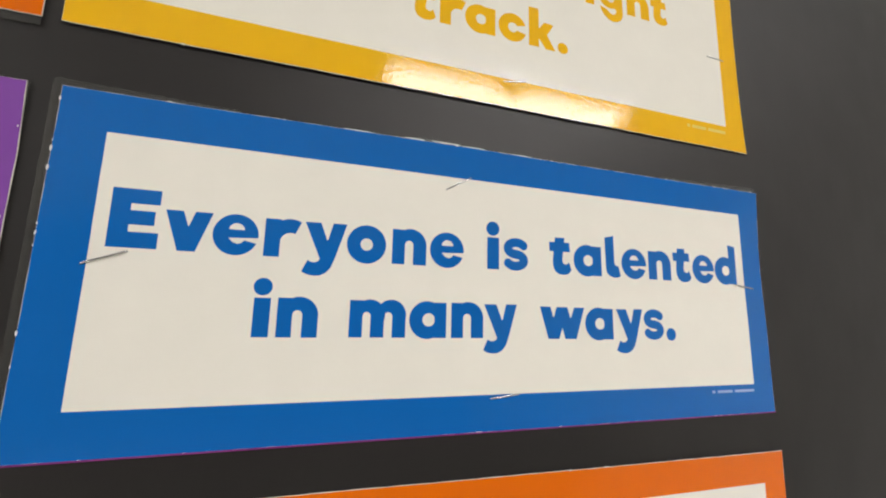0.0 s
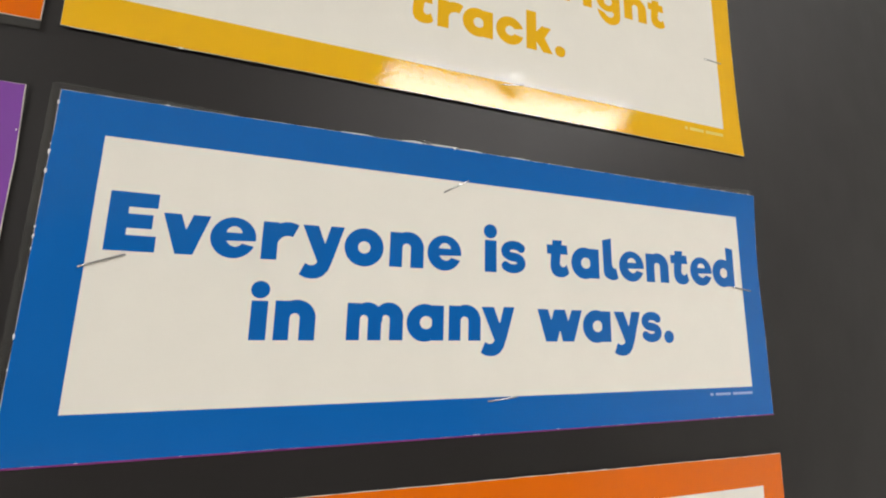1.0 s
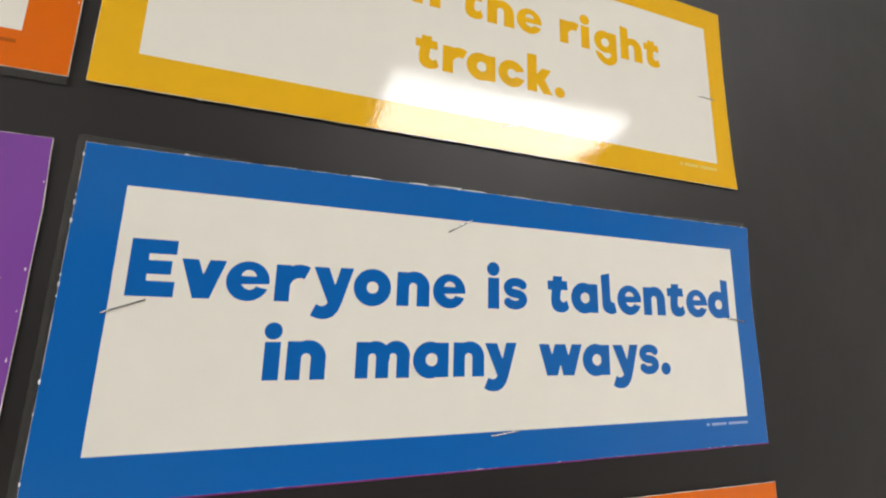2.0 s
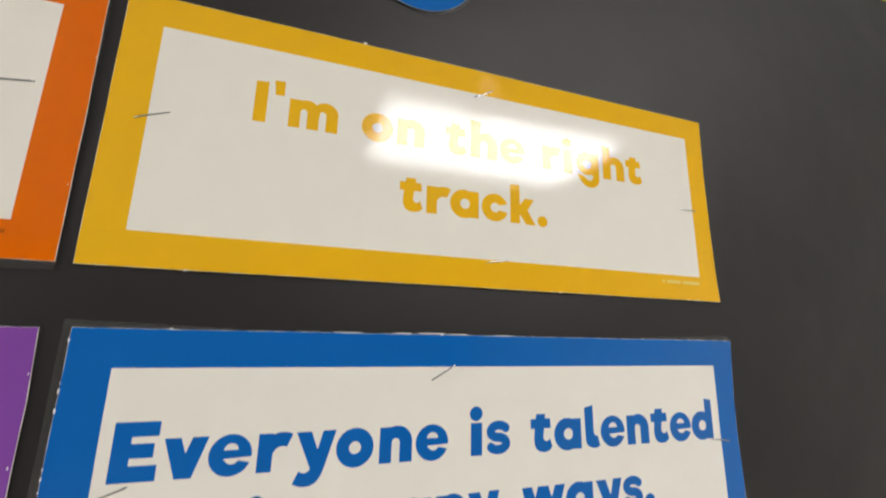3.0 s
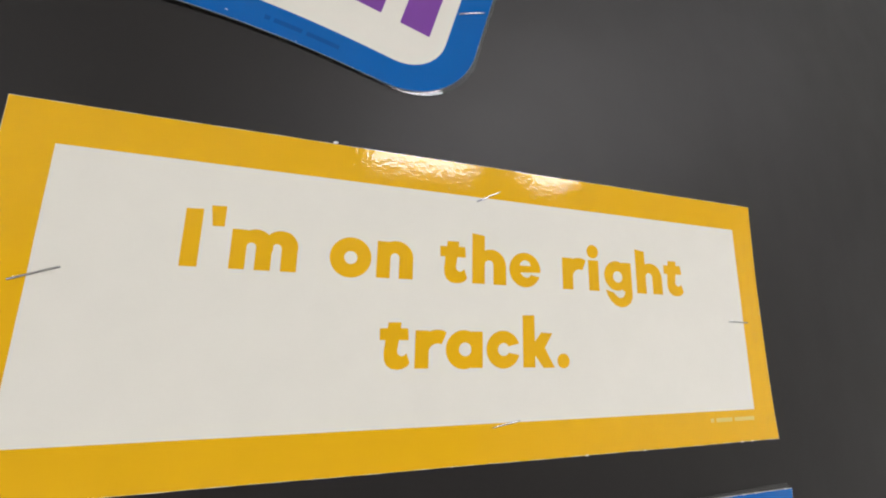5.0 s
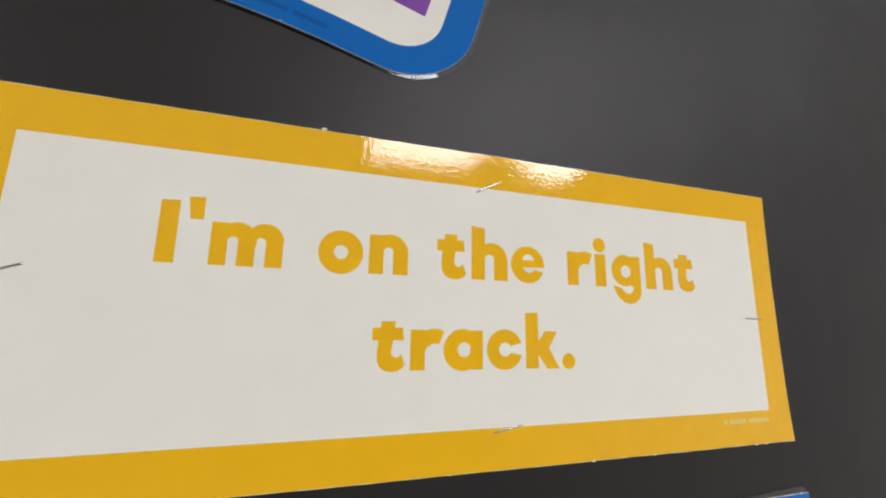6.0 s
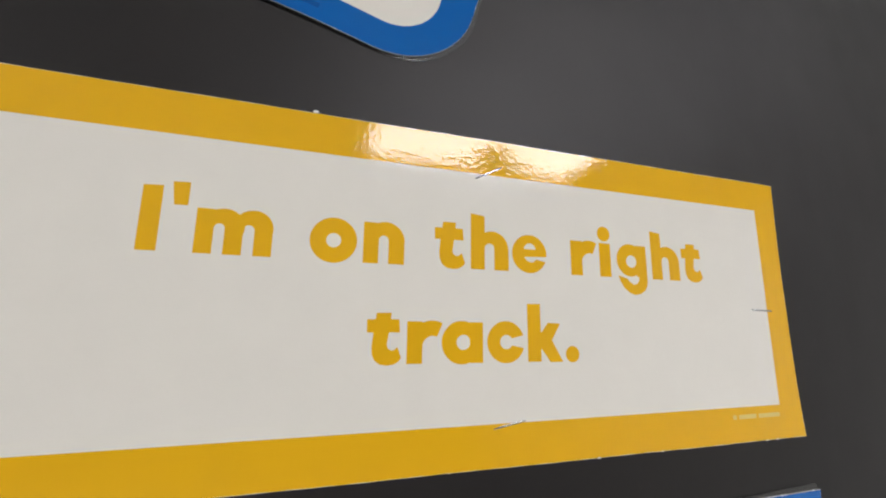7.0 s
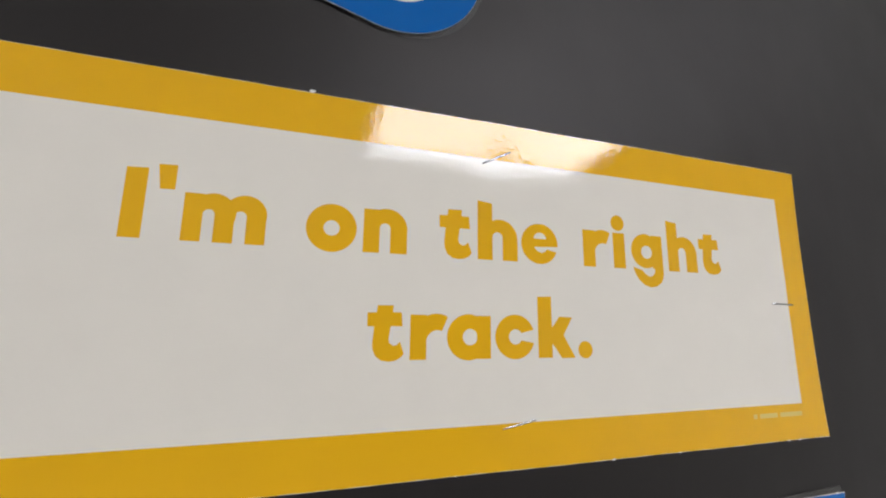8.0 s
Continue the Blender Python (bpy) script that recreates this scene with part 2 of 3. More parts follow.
def glyph(c, x, z):
    if c == "E":
        return union(box(x, z, 0, 0, 0.277, 0.985), box(x, z, 0, 0, 0.708, 0.265), box(x, z, 0, 0.384, 0.634, 0.622), box(x, z, 0, 0.737, 0.688, 0.985))
    if c == "I":
        return stem(x, z, 0, 0.256, 0.96, 0.975)
    if c == "'":
        return poly(x, z, [(-0.01, 1.045), (0.218, 1.055), (0.216, 0.70), (0.036, 0.695)])
    if c == ".":
        return disc(x, z, 0.15, 0.125, 0.147)
    if c == "v":
        return poly(x, z, [(0, 0.685), (0.262, 0.685), (0.356, 0.415), (0.442, 0.685), (0.712, 0.688), (0.49, 0), (0.226, 0)])
    if c == "w":
        return poly(x, z, [(0.005, 0.688), (0.262, 0.688), (0.341, 0.455), (0.417, 0.686), (0.689, 0.688), (0.768, 0.437), (0.863, 0.686), (1.128, 0.688), (0.908, 0.006), (0.621, 0.006), (0.557, 0.25), (0.475, 0.006), (0.205, 0.006)])
    if c == "y":
        return poly(x, z, [(0.01, 0.68), (0.288, 0.683), (0.42, 0.345), (0.51, 0.69), (0.76, 0.693), (0.565, 0.02), (0.505, -0.14), (0.42, -0.245), (0.315, -0.298), (0.20, -0.307), (0.10, -0.29), (-0.005, -0.24), (0.092, -0.024), (0.16, -0.06), (0.225, -0.06), (0.28, -0.03), (0.302, 0.01)])
    if c == "k":
        return union(stem(x, z, 0, 0.271, 1.02, 1.03), poly(x, z, [(0.24, 0.44), (0.27, 0.50), (0.423, 0.69), (0.683, 0.676), (0.497, 0.378), (0.722, -0.008), (0.455, -0.012), (0.272, 0.235), (0.24, 0.28)]))
    if c == "o":
        return cut(disc(x, z, 0.36, 0.34, 0.370), disc(x, z, 0.358, 0.337, 0.117))
    if c == "a":
        return union(bowl(x, z), box(x, z, 0.505, 0, 0.748, 0.68))
    if c == "d":
        return union(bowl(x, z), stem(x, z, 0.505, 0.755, 1.025, 0.99))
    if c == "g":
        tail = poly(x, z, [(0.045, 0.045), (0.26, -0.01), (0.34, -0.09), (0.42, -0.13), (0.50, -0.11), (0.56, -0.04), (0.565, 0.08), (0.772, 0.08), (0.772, -0.06), (0.755, -0.14), (0.70, -0.235), (0.58, -0.315), (0.44, -0.34), (0.30, -0.30), (0.17, -0.20), (0.09, -0.08)])
        return union(bowl(x, z, 0.365, 0.335), box(x, z, 0.515, 0.03, 0.772, 0.68), tail)
    if c == "e":
        eye = np.maximum(disc(x, z, 0.366, 0.42, 0.126), 0.432 - z)
        mouth = poly(x, z, [(0.243, 0.282), (0.9, 0.312), (0.9, 0.262), (0.694, 0.206), (0.50, 0.25), (0.45, 0.20), (0.39, 0.182), (0.31, 0.21)])
        return cut(disc(x, z, 0.358, 0.343, 0.362), eye, mouth)
    if c == "c":
        return cut(disc(x, z, 0.352, 0.345, 0.362), disc(x, z, 0.358, 0.345, 0.122), poly(x, z, [(0.36, 0.385), (0.462, 0.405), (0.694, 0.462), (0.9, 0.51), (0.9, 0.19), (0.695, 0.244), (0.459, 0.288), (0.36, 0.31)]))
    if c == "r":
        arm = cut(disc(x, z, 0.43, 0.335, 0.367), disc(x, z, 0.44, 0.262, 0.184))
        return union(box(x, z, 0, 0, 0.262, 0.682), np.maximum(arm, poly(x, z, [(0.15, 0.2), (0.44, 0.30), (0.497, 0.40), (0.588, 0.605), (0.66, 0.78), (0.15, 0.8)])))
    if c == "n":
        return union(box(x, z, 0, 0, 0.252, 0.688), arch(x, z, 0.365, 0.252, 0.42, 0.688))
    if c == "h":
        return union(stem(x, z, -0.012, 0.26, 1.02, 0.985), arch(x, z, 0.405, 0.26, 0.447, 0.733))
    if c == "m":
        return union(box(x, z, 0, 0, 0.24, 0.68), arch(x, z, 0.375, 0.24, 0.388, 0.64, 0.285, 0.70), arch(x, z, 0.778, 0.64, 0.797, 1.057, 0.285, 0.708))
    if c == "i":
        return union(box(x, z, -0.01, 0, 0.26, 0.675), disc(x, z, 0.117, 0.867, 0.153))
    if c == "l":
        return poly(x, z, [(0.005, 0.915), (0.255, 0.975), (0.258, 0.345), (0.29, 0.275), (0.376, 0.255), (0.428, 0.03), (0.34, -0.005), (0.25, -0.015), (0.13, 0.02), (0.045, 0.09), (0.02, 0.18)])
    if c == "t":
        return poly(x, z, [(-0.025, 0.703), (0.115, 0.708), (0.125, 0.812), (0.37, 0.818), (0.36, 0.712), (0.498, 0.712), (0.513, 0.50), (0.332, 0.50), (0.305, 0.31), (0.32, 0.25), (0.38, 0.213), (0.43, 0.225), (0.48, 0.273), (0.543, 0.098), (0.50, 0.04), (0.42, -0.005), (0.315, -0.02), (0.20, 0.0), (0.115, 0.06), (0.07, 0.16), (0.062, 0.27), (0.083, 0.497), (-0.02, 0.497)])
    return stroke(x, z, S_CURVE, 0.097)  # s


# ---- posters ----
W, H, D = 1.0, 0.3097, 0.0489   # white panel and border, in panel widths
INK = 0.00005


def lettered(poster, lift, text, lefts, base, cap, material, label, bend=lambda x, z: z):
    """One printed word: each letter starts at its own place along the line."""
    bm = bmesh.new()
    for c, left in zip(text, lefts):
        def place(gx, gz, left=left):
            x, z = (left + cap * gx) * U, (base + cap * gz) * U
            return (x, -lift(x, z) - INK, bend(x, z))
        filled(bm, lambda gx, gz, c=c: glyph(c, gx, gz), -0.06, 1.2, -0.42, 1.06, 0.0125, place)
    return part("printed_word", bm, material, poster, label)


def small_print(poster, lift, bars, z0, z1, material, bend=lambda x, z: z):
    bm = bmesh.new()
    for x0, x1 in bars:
        filled(bm, lambda x, z: box(x, z, x0 * U, z0 * U, x1 * U, z1 * U), x0 * U - 0.0005, x1 * U + 0.0005, z0 * U - 0.0005, z1 * U + 0.0005, 0.0006,
               lambda x, z: (x, -lift(x, z) - 2 * INK, bend(x, z)))
    return part("small_print", bm, material, poster, "fine print as bars")


def nubs(poster, lift, spots):
    """White paper burrs where the sheet was torn from its perforations; the long ones are painted film glints."""
    for x, z, along, size in spots:
        bm = bmesh.new()
        c = Vector((x * U, -lift(x * U, z * U), z * U))
        a = Vector((1, 0, 0)) if along else Vector((0, 0, 1))
        b = Vector((0, 0, 1)) if along else Vector((1, 0, 0))
        vs = []
        for k in range(7):
            w = 2 * math.pi * k / 7
            r = random.uniform(0.6, 1.0) * size
            vs.append(c + a * r * math.cos(w) * (1.6 if size < 0.001 else 7.0) + b * r * math.sin(w) * (0.7 if size < 0.001 else 0.28) - Vector((0, 0.00010, 0)))
        low = [bm.verts.new(v + Vector((0, 0.0002, 0))) for v in vs]
        top = [bm.verts.new(c + (v - c) * 0.8) for v in vs]
        bm.faces.new(top)
        for k in range(7):
            bm.faces.new((low[k], low[(k + 1) % 7], top[(k + 1) % 7], top[k]))
        part("edge_burr_glint", bm, CORE_GLINT, poster)


def poster(label, cx, cz, turn, ink, lift, margins=None, side=lambda z: 0.0):
    """A laminated poster strip; lift(x, z) is its distance from the board, side(z) what its trimmed end adds to the border."""
    ob = tagged(new("poster", None), label, "poster", "posters on the board")
    ob.empty_display_size = 0.02
    ob.matrix_basis = pose(cx * U, FACE, Z0 + cz * U, 0, turn, 0)
    ow, oh, iw, ih = (W / 2 + D) * U, (H / 2 + D) * U, W / 2 * U, H / 2 * U
    wob = random.uniform(0, 100)

    def torn(x, z, y):
        # a hand-torn outline that strays a fraction of a millimetre
        kx, kz = (x / ow) ** 12, (z / oh) ** 12
        dx = 0.00005 * math.sin(z * 110 + wob) + 0.00004 * math.sin(z * 1900 + wob)
        dz = 0.00005 * math.sin(x * 90 + wob) + 0.00004 * math.sin(x * 1700 + wob)
        trim = side(z / U) * U * max(0.0, (x - iw) / (ow - iw))
        return (x + kx * dx + trim, y, z + kz * dz)

    bm = bmesh.new()
    quilt(bm, -ow, ow, -oh, oh, 0.003, lambda x, z: torn(x, z, -lift(x, z)))
    thicken(bm, 0.00035)
    part("sheet", bm, WHITE, ob)
    bm = bmesh.new()
    c = 0.00011
    ex, ez = ow - c, oh - c
    for x0, x1, z0, z1 in ((-ex, ex, ih, ez), (-ex, ex, -ez, -ih), (-ex, -iw, -ih, ih), (iw, ex, -ih, ih)):
        quilt(bm, x0, x1, z0, z1, 0.0026, lambda x, z: torn(x, z, -lift(x, z) - INK))
    part("border", bm, ink, ob, "printed coloured border")
    if margins:
        l, r, b = [k * U for k in margins[:3]]
        t = margins[3]
        bm = bmesh.new()
        wedge = lambda x, z: np.maximum(np.maximum(box(x, z, -ow - l, -oh - b, ow + r, oh + 1), z - oh - t(x / U) * U), -box(x, z, -ow, -oh, ow, oh))
        filled(bm, wedge, -ow - l - 0.001, ow + r + 0.001, -oh - b - 0.001, oh + 0.004, 0.0011, lambda x, z: (x, -lift(x, z) + 0.00012 + 0.09 * max(0.0, z - oh), z))
        for piece in islands(bm):
            part("laminate_edge", piece, FILM, ob, "clear laminating film margin")
    return ob


def dimples(spots, depth, spread):
    def pull(x, z):
        return sum(depth * math.exp(-((x - a * U) ** 2 + (z - b * U) ** 2) / (2 * spread ** 2)) for a, b in spots)
    return pull


def burr_row(n, seed, sides="lbt"):
    r = random.Random(seed)
    ow, oh = W / 2 + D, H / 2 + D
    out = []
    for s in sides:
        for k in range(n if s in "bt" else max(3, n // 2)):
            size = r.uniform(0.0003, 0.0007)
            if s in "bt":
                out.append((r.uniform(-ow, ow), oh if s == "t" else -oh, True, size))
            else:
                out.append((-ow if s == "l" else ow, r.uniform(-oh, oh), False, size))
    return out


# ---- the room ----
# X1 is chosen so the unseen east wall brightens reflections on the right
X0, X1, Y0 = -6.8, 2.6, -6.2


def room():
    tagged(solid("floor", (X0, Y0, -0.1), (X1, 0.0, 0.0), FLOOR), "grey speckled vinyl floor", "floor", kind="structure")
    tagged(solid("ceiling", (X0, Y0, CEIL), (X1, 0.0, CEIL + 0.1), CEILING), "white mineral-fibre ceiling", "ceiling", kind="structure")
    tagged(solid("wall_north", (X0, 0.02, -0.1), (X1, 0.14, CEIL + 0.1), WALL), "unseen cream wall closing the room behind the board", "wall", kind="structure")
    # added unseen wall: replaces the person whose dark reflection fills the left
    tagged(solid("wall_dark_reflection", (X0, Y0 - 0.12, -0.1), (X1, Y0, CEIL + 0.1), DARK_REFLECTION), "unseen dark wall standing in for a person's dark reflection", "wall", kind="structure")
    tagged(solid("wall_west", (X0 - 0.12, Y0 - 0.12, -0.1), (X0, 0.14, CEIL + 0.1), WALL), "unseen cream wall closing the room", "wall", kind="structure")
    tagged(solid("wall_east", (X1, Y0 - 0.12, -0.1), (X1 + 0.12, 0.14, CEIL + 0.1), WALL), "unseen cream wall closing the room", "wall", kind="structure")


def ceiling_light(x, y):
    ob = tagged(new("ceiling_light", None), "white recessed troffer: one reflected in the posters, three added as fill", "ceiling light", "ceiling lights")
    ob.matrix_basis = pose(x, y, CEIL)
    a, b, t = 0.57, 0.29, 0.012
    part_names = (((-a, -b, -0.012), (a, -b + t, 0.0)), ((-a, b - t, -0.012), (a, b, 0.0)),
                  ((-a, -b + t, -0.012), (-a + t, b - t, 0.0)), ((a - t, -b + t, -0.012), (a, b - t, 0.0)))
    for lo, hi in part_names:
        solid("frame_bar", lo, hi, METAL_WHITE, ob)
    solid("diffuser", (-a + t, -b + t, -0.008), (a - t, b - t, -0.002), GLOW, ob)
    return ob


room()
# the first lamp shows in the posters' gloss; the other three are added fill, kept unseen
for lx, ly in ((0.71, -1.52), (-2.6, -1.52), (-5.3, -1.52), (-5.3, -4.6)):
    ceiling_light(lx, ly)

# the board: a panel wrapped in black paper
bm = bmesh.new()
filled(bm, lambda x, z: box(x, z, -1.9, 0.85, 1.9, 2.35), -1.91, 1.91, 0.84, 2.36, 0.03, lambda x, z: (x, FACE, z))
thicken(bm, 0.02)
board = part("bulletin_board", bm, BOARD, None)
tagged(board, "bulletin board covered with plain black backing paper", "bulletin board")

# blue poster
BW = [(-0.4845, 0.0088), (-0.0645, 0.1465), (0.0103, -0.158), (0.479, 0.018)]
pull_b = dimples(BW, 0.0002, 0.011)


def lift_b(x, z):
    bow = 0.0012 * math.exp(-((x + 0.02) / 0.05) ** 2) * max(0, min(1, (z - 0.035) / 0.025)) ** 2
    return 0.0007 + bow - pull_b(x, z)


def blue_film(u):
    """Clear film beyond the top edge: wide at both ends, a ragged sliver between."""
    sliver = 0.0016 + 0.0005 * np.sin(u * 47) + 0.0026 * np.exp(-((u + 0.10) / 0.045) ** 2)
    return np.maximum(np.where(np.abs(u - 0.03) < 0.24, sliver, 0.0005), np.maximum(0.0095 * (-0.29 - u) / 0.26, 0.0095 * (u - 0.22) / 0.33))


def blue_side(z):
    return -0.0026 - 0.0018 * math.exp(-((z - 0.03) / 0.06) ** 2) + 0.0088 * max(0.0, (z - 0.08) / 0.124) ** 1.5


def thin(width):
    return lambda u: width + 0.0 * u


CAP = 0.0704
blue = poster("white poster strip with blue border and blue words", 0, 0, 0, BLUE, lift_b, (0.009, 0.0006, 0.0, blue_film), blue_side)
lettered(blue, lift_b, "Everyone", (-0.4855, -0.4310, -0.3795, -0.3220, -0.2755, -0.2204, -0.1605, -0.1065), 0.0213, CAP, BLUE, "blue printed word Everyone")
lettered(blue, lift_b, "is", (-0.0180, 0.0065), 0.0222, CAP, BLUE, "blue printed word is")
lettered(blue, lift_b, "talented", (0.0880, 0.1305, 0.1905, 0.2232, 0.2788, 0.3345, 0.3765, 0.4292), 0.0213, CAP, BLUE, "blue printed word talented")
lettered(blue, lift_b, "in", (-0.3263, -0.2998), -0.0777, CAP, BLUE, "blue printed word in")
lettered(blue, lift_b, "many", (-0.2125, -0.1330, -0.0730, -0.0240), -0.0772, CAP, BLUE, "blue printed word many")
lettered(blue, lift_b, "ways.", (0.0678, 0.1485, 0.2068, 0.2612, 0.3080), -0.0783, CAP, BLUE, "blue printed word ways")
small_print(blue, lift_b, ((0.400, 0.407), (0.412, 0.447), (0.452, 0.499)), -0.1672, -0.1630, PALE_BLUE)
# the last five, long and white, paint the lamp's glint on the film edge
nubs(blue, lift_b, burr_row(11, 3) + [(-0.5489, 0.188, False, 0.0007), (-0.5489, 0.128, False, 0.0009), (-0.5489, 0.106, False, 0.0008), (-0.5489, 0.032, False, 0.0006), (-0.5489, -0.075, False, 0.0007), (-0.135, 0.2045, True, 0.0010), (-0.085, 0.2050, True, 0.0012), (-0.045, 0.2042, True, 0.0011), (0.035, 0.2040, True, 0.0010), (-0.215, 0.2040, True, 0.0010)])
bm = bmesh.new()
filled(bm, lambda x, z: box(x, z, -0.5489 * U, -0.2052 * U, 0.5489 * U, -0.2032 * U), -0.5495 * U, 0.5495 * U, -0.206 * U, -0.2025 * U, 0.0008,
       lambda x, z: (x, -lift_b(x, z) - 2 * INK, z))
part("purple_edge", bm, MAGENTA, blue, "thin strip of purple print left along the cut")

# yellow poster
YC = (-0.0116, 0.4856)
YW = [(-0.494, 0.013), (0.014, 0.158), (0.0385, -0.157), (0.488, -0.0115)]
pull_y = dimples(YW, 0.00012, 0.0045)


def lift_y(x, z):
    low, high = max(0.0, (-0.10 * U - z) / (0.104 * U)), max(0.0, (z - 0.07 * U) / (0.134 * U))
    # the edge over the upper staple flares away from the board
    flare = 0.00025 * math.exp(-((x - 0.035 * U) / 0.013) ** 2) * max(0.0, (z - 0.15 * U) / (0.054 * U)) ** 2
    return 0.0010 + 0.0002 * math.cos(x * 11) + 0.00006 * high ** 2 + 0.0002 * low ** 2 + flare - pull_y(x, z)


yellow = poster("white poster strip with yellow border and yellow words", YC[0], YC[1], 0, YELLOW, lift_y, None, lambda z: -0.0045 * (1 - (z / 0.2) ** 2))
lettered(yellow, lift_y, "I'm", (-0.3675, -0.3412, -0.3172), 0.0295, CAP, YELLOW, "yellow printed word I'm")
lettered(yellow, lift_y, "on", (-0.2038, -0.1453), 0.0292, CAP, YELLOW, "yellow printed word on")
lettered(yellow, lift_y, "the", (-0.0576, -0.0110, 0.0460), 0.0289, CAP, YELLOW, "yellow printed word the")
lettered(yellow, lift_y, "right", (0.1346, 0.1822, 0.2090, 0.2738, 0.3320), 0.0286, CAP, YELLOW, "yellow printed word right")
lettered(yellow, lift_y, "track.", (-0.1352, -0.0906, -0.0485, 0.0104, 0.0655, 0.1203), -0.0843, CAP, YELLOW, "yellow printed word track")
small_print(yellow, lift_y, ((0.400, 0.407), (0.412, 0.447), (0.452, 0.497)), -0.1715, -0.1655, PALE_YELLOW)
# the last spot is a nib of laminate on the top edge, drawn as a burr
nubs(yellow, lift_y, burr_row(6, 5, "b") + [(-0.208, 0.2055, True, 0.0009)])


# neighbours that reach into view
def lift_o(x, z):
    return 0.0007 + 0.0006 * max(0.0, (x / U - 0.40) / 0.15) ** 2 * (0.6 + 0.4 * math.cos(z * 40))


orange = poster("white poster strip with orange border, edges slightly lifted", -1.1317, 0.4868, 0, ORANGE, lift_o, (0.0, 0.0035, 0.0110, thin(0.004)), lambda z: 0.0035 * min(1.0, max(0.0, (0.18 - z) / 0.2)))
small_print(orange, lift_o, ((0.400, 0.407), (0.412, 0.447), (0.452, 0.497)), -0.1725, -0.1675, BROWN)
nubs(orange, lift_o, burr_row(7, 8, "r"))


def lift_p(x, z):
    return 0.0007 + 0.0003 * math.sin(x * 20)


purple = poster("white poster strip with purple border", -1.1298, -0.001, 0, PURPLE, lift_p, (0.0, 0.003, 0.0, thin(0.0)), lambda z: 0.004 * min(1.0, max(0.0, (0.2 - z) / 0.08)))
nubs(purple, lift_p, burr_row(12, 9, "rt"))


def lift_q(x, z):
    return 0.0008 + 0.0003 * math.sin(x * 17)


lower = poster("white poster strip with bright orange border", 0.0, -0.4664, 0.72, ORANGE, lift_q)
nubs(lower, lift_q, burr_row(6, 12, "t"))

# tilted rounded poster above
FX, FZ, FT = -0.050, 0.763, 15.5
FW, FH, FR, FD, FB = 1.05, 0.80, 0.112, 0.049, 0.0415


def lift_f(x, z):
    return 0.0009 + 0.0006 * math.sin(-x * 9) + 0.00012 * max(0.0, 1 - z / (0.12 * U)) ** 2


def sag(x, z):
    """The sheet's long edge droops away from the rounded corner."""
    u = -x / U
    return z - 0.0315 * U * max(0.0, (u - 0.15) / 0.30) ** 2.2


def tilted_poster():
    ob = tagged(new("poster", None), "tilted white poster with rounded blue border and purple lettering", "poster", "posters on the board")
    ob.matrix_basis = pose(FX * U, FACE, Z0 + FZ * U, 0, FT, 0)
    out = lambda x, z: rounded(x, z, -FW * U, 0, 0, FH * U, FR * U)
    inn = lambda x, z: rounded(x, z, (-FW + FD) * U, FB * U, -FD * U, (FH - FD) * U, 0.064 * U)
    ext = (-FW * U - 0.005, 0.005, -0.005, FH * U + 0.005)
    bm = bmesh.new()
    filled(bm, out, *ext, 0.003, lambda x, z: (x, -lift_f(x, z), sag(x, z)))
    thicken(bm, 0.0002)
    part("sheet", bm, WHITE, ob)
    bm = bmesh.new()
    filled(bm, lambda x, z: np.maximum(out(x, z) + 0.00006, -inn(x, z)), *ext, 0.0026, lambda x, z: (x, -lift_f(x, z) - INK, sag(x, z)))
    part("border", bm, BLUE, ob, "printed rounded blue border")
    bm = bmesh.new()
    film = lambda x, z: np.maximum(rounded(x, z, -FW * U, -0.0006, 0.0015, FH * U, FR * U * 0.96), -out(x, z))
    filled(bm, film, *ext, 0.0012, lambda x, z: (x, -lift_f(x, z) + 0.00006 + 0.055 * max(0.0, 0.008 - z), sag(x, z)))
    part("laminate_edge", bm, FILM, ob, "clear laminating film margin")
    return ob


tilted = tilted_poster()
lettered(tilted, lift_f, "n", (-0.1985,), 0.105, 0.178, PURPLE, "part of a large purple letter", sag)
lettered(tilted, lift_f, "o", (-0.3005,), 0.098, 0.125, BLUE, "part of a large blue letter", sag)
small_print(tilted, lift_f, ((-0.287, -0.280), (-0.275, -0.238), (-0.232, -0.187)), 0.0165, 0.0235, NAVY, sag)
nubs(tilted, lift_f, [(-0.55, 0.0, True, 0.0004), (-0.42, 0.0, True, 0.0003), (-0.33, 0.0, True, 0.0004), (-0.24, 0.0, True, 0.0003), (-0.16, 0.0, True, 0.0003), (0.0, 0.13, False, 0.0004)])


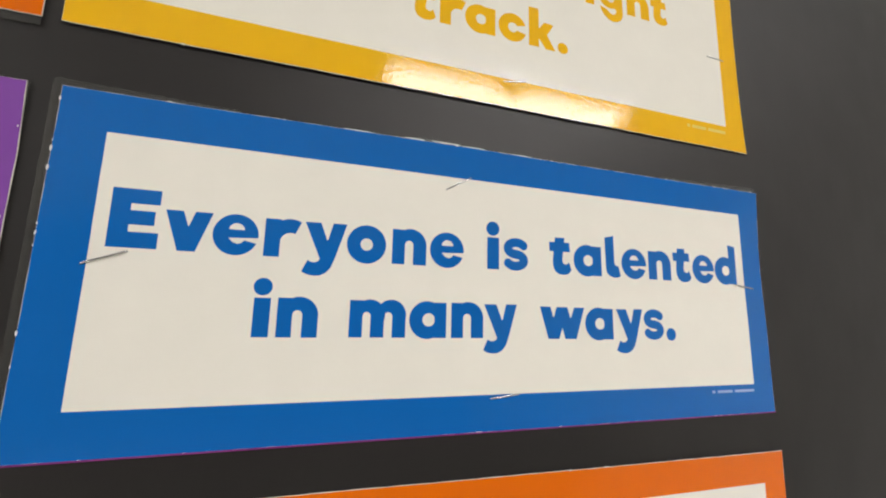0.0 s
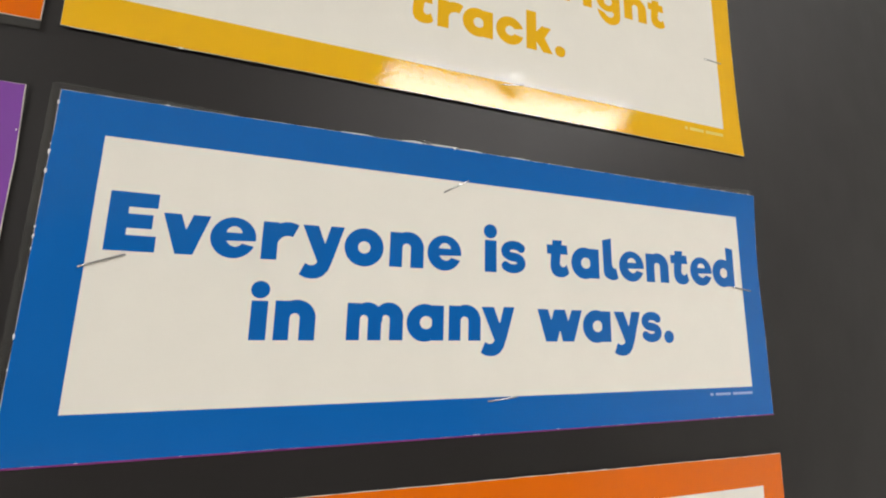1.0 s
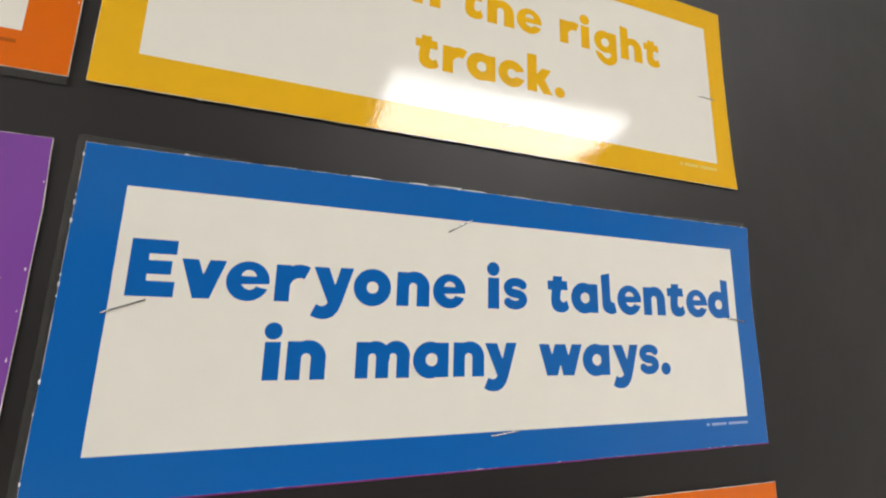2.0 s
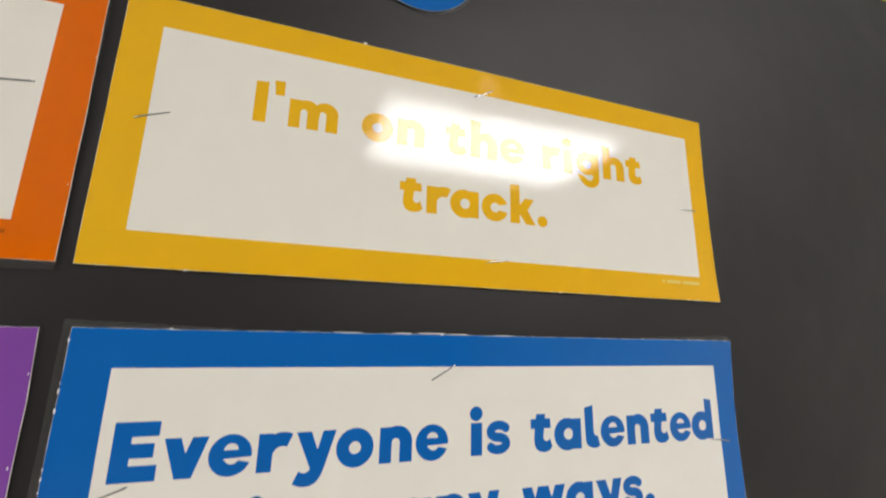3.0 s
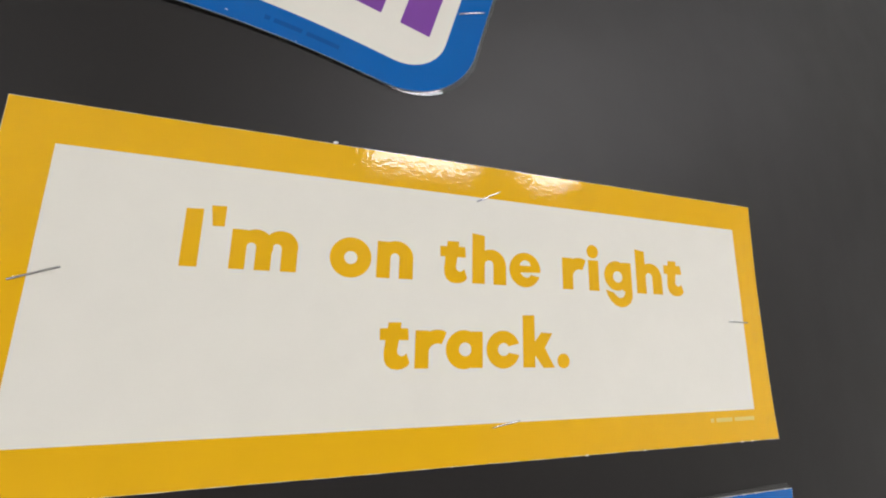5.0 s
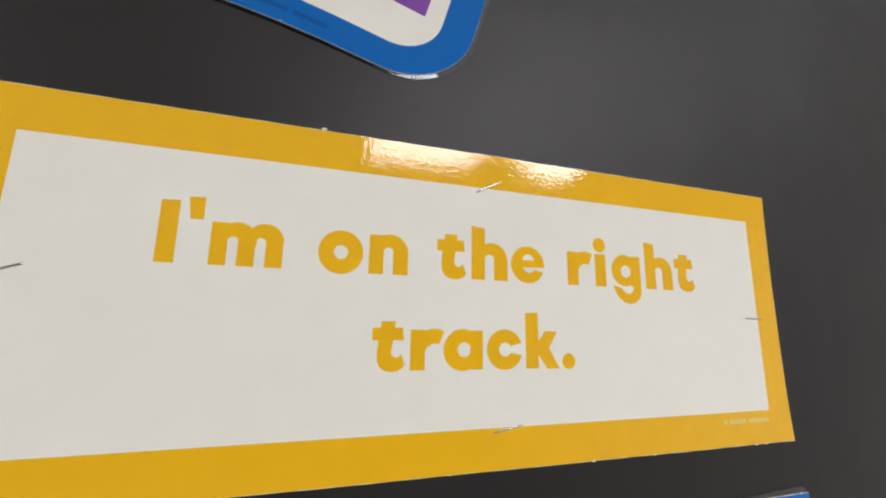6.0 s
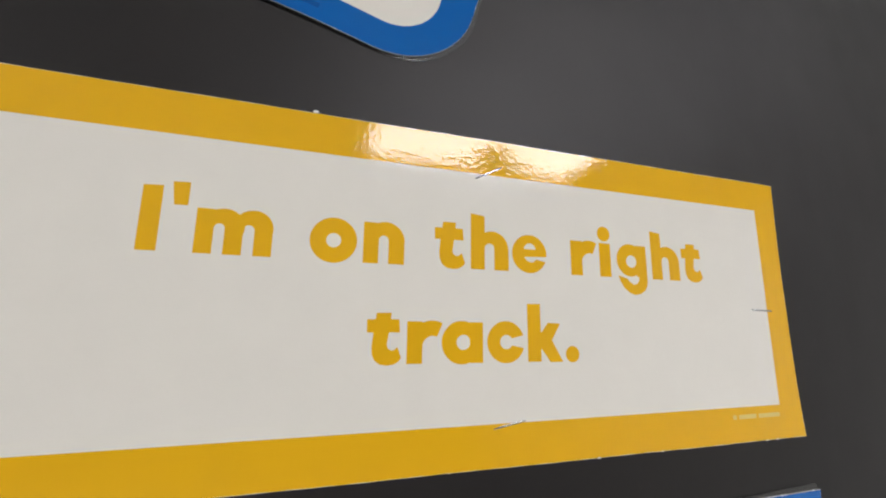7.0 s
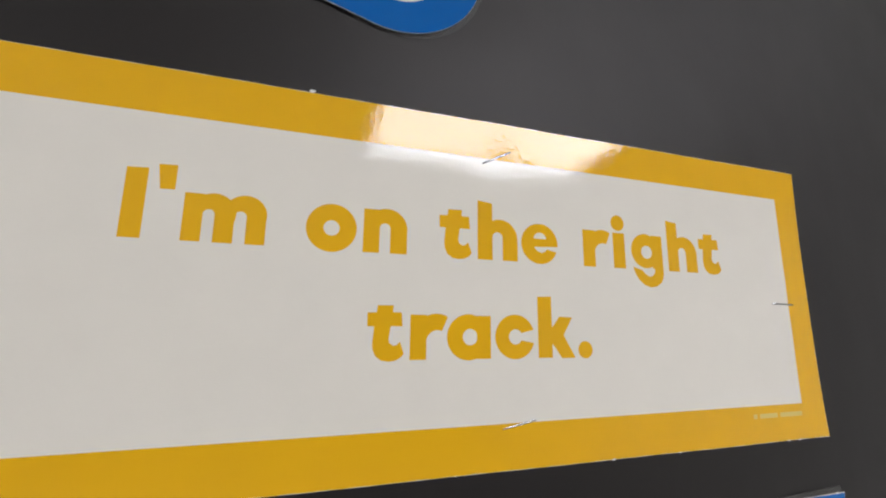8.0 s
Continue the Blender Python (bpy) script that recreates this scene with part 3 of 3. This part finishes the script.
# cut-paper petals beside the posters
def petals():
    ob = tagged(new("paper_decoration", None), "overlapping blue, green, yellow and red card petals on black paper", "paper decoration")
    ob.matrix_basis = pose(1.3 * U, FACE, Z0 + 1.33 * U)
    for k, (x, z, ang, half, length, mat) in enumerate(((-0.070, 0.052, 34, 0.056, 0.22, CARD_BLUE), (0.015, 0.100, -5, 0.055, 0.2, CARD_GREEN),
                                                        (0.112, 0.038, -24, 0.070, 0.22, CARD_YELLOW), (-0.240, 0.058, 20, 0.05, 0.2, CARD_RED))):
        dx, dz = -math.sin(radians(ang)) * length, math.cos(radians(ang)) * length
        y = (0.0007, 0.0004, 0.0010, 0.0005)[k]
        bm = bmesh.new()
        path = [(x * U, z * U), ((x + dx) * U, (z + dz) * U)]
        filled(bm, lambda a, b: stroke(a, b, path, half * U), -0.2, 0.2, -0.05, 0.15, 0.002, lambda a, b: (a, -y, b))
        thicken(bm, 0.0005)
        part("petal", bm, mat, ob)
    return ob


petals()


# ---- staples ----
def staple(x0, z0, x1, z1, off):
    a, b = Vector((x0 * U, 0, z0 * U)), Vector((x1 * U, 0, z1 * U))
    mid, ang = (a + b) / 2, math.degrees(math.atan2(z1 - z0, x1 - x0))
    half = 0.00635
    bm = bmesh.new()
    path = [(-half, 0.0022, 0), (-half, 0.0006, 0), (-half + 0.00012, 0.0001, 0), (-half + 0.0005, -0.00025, 0), (-half / 2, -0.00034, 0), (0, -0.0003, 0),
            (half / 2, -0.00036, 0), (half - 0.0005, -0.00025, 0), (half - 0.00012, 0.0001, 0), (half, 0.0006, 0), (half, 0.0022, 0)]
    swept(bm, path, 0.00034, 0.00024)
    ob = part("staple", bm, STEEL, None)
    ob.matrix_basis = pose(mid.x, FACE - off, Z0 + mid.z, 0, -ang, 0)
    return tagged(ob, "thin bright steel staple pinning a poster", "staple", "staples")


STAPLES = [(-0.5079, -0.0003, -0.4611, 0.0180), (-0.0844, 0.1349, -0.0447, 0.1581), (-0.0109, -0.1600, 0.0316, -0.1554), (0.4760, 0.0205, 0.5200, 0.0150)]
for row in STAPLES:
    staple(*row, 0.0007)
for row in [(0.4541, 0.4745, 0.4988, 0.4735), (0.0040, 0.3247, 0.0498, 0.3325), (-0.0177, 0.6332, 0.0227, 0.6543), (-0.5283, 0.4905, -0.4834, 0.5073)]:
    staple(*row, 0.0008)
staple(-0.6875, 0.5140, -0.6418, 0.5194, 0.0009)
staple(-0.6467, 0.0350, -0.6009, 0.0358, 0.0009)
staple(-0.0494, 0.9380, -0.0018, 0.9540, 0.0011)
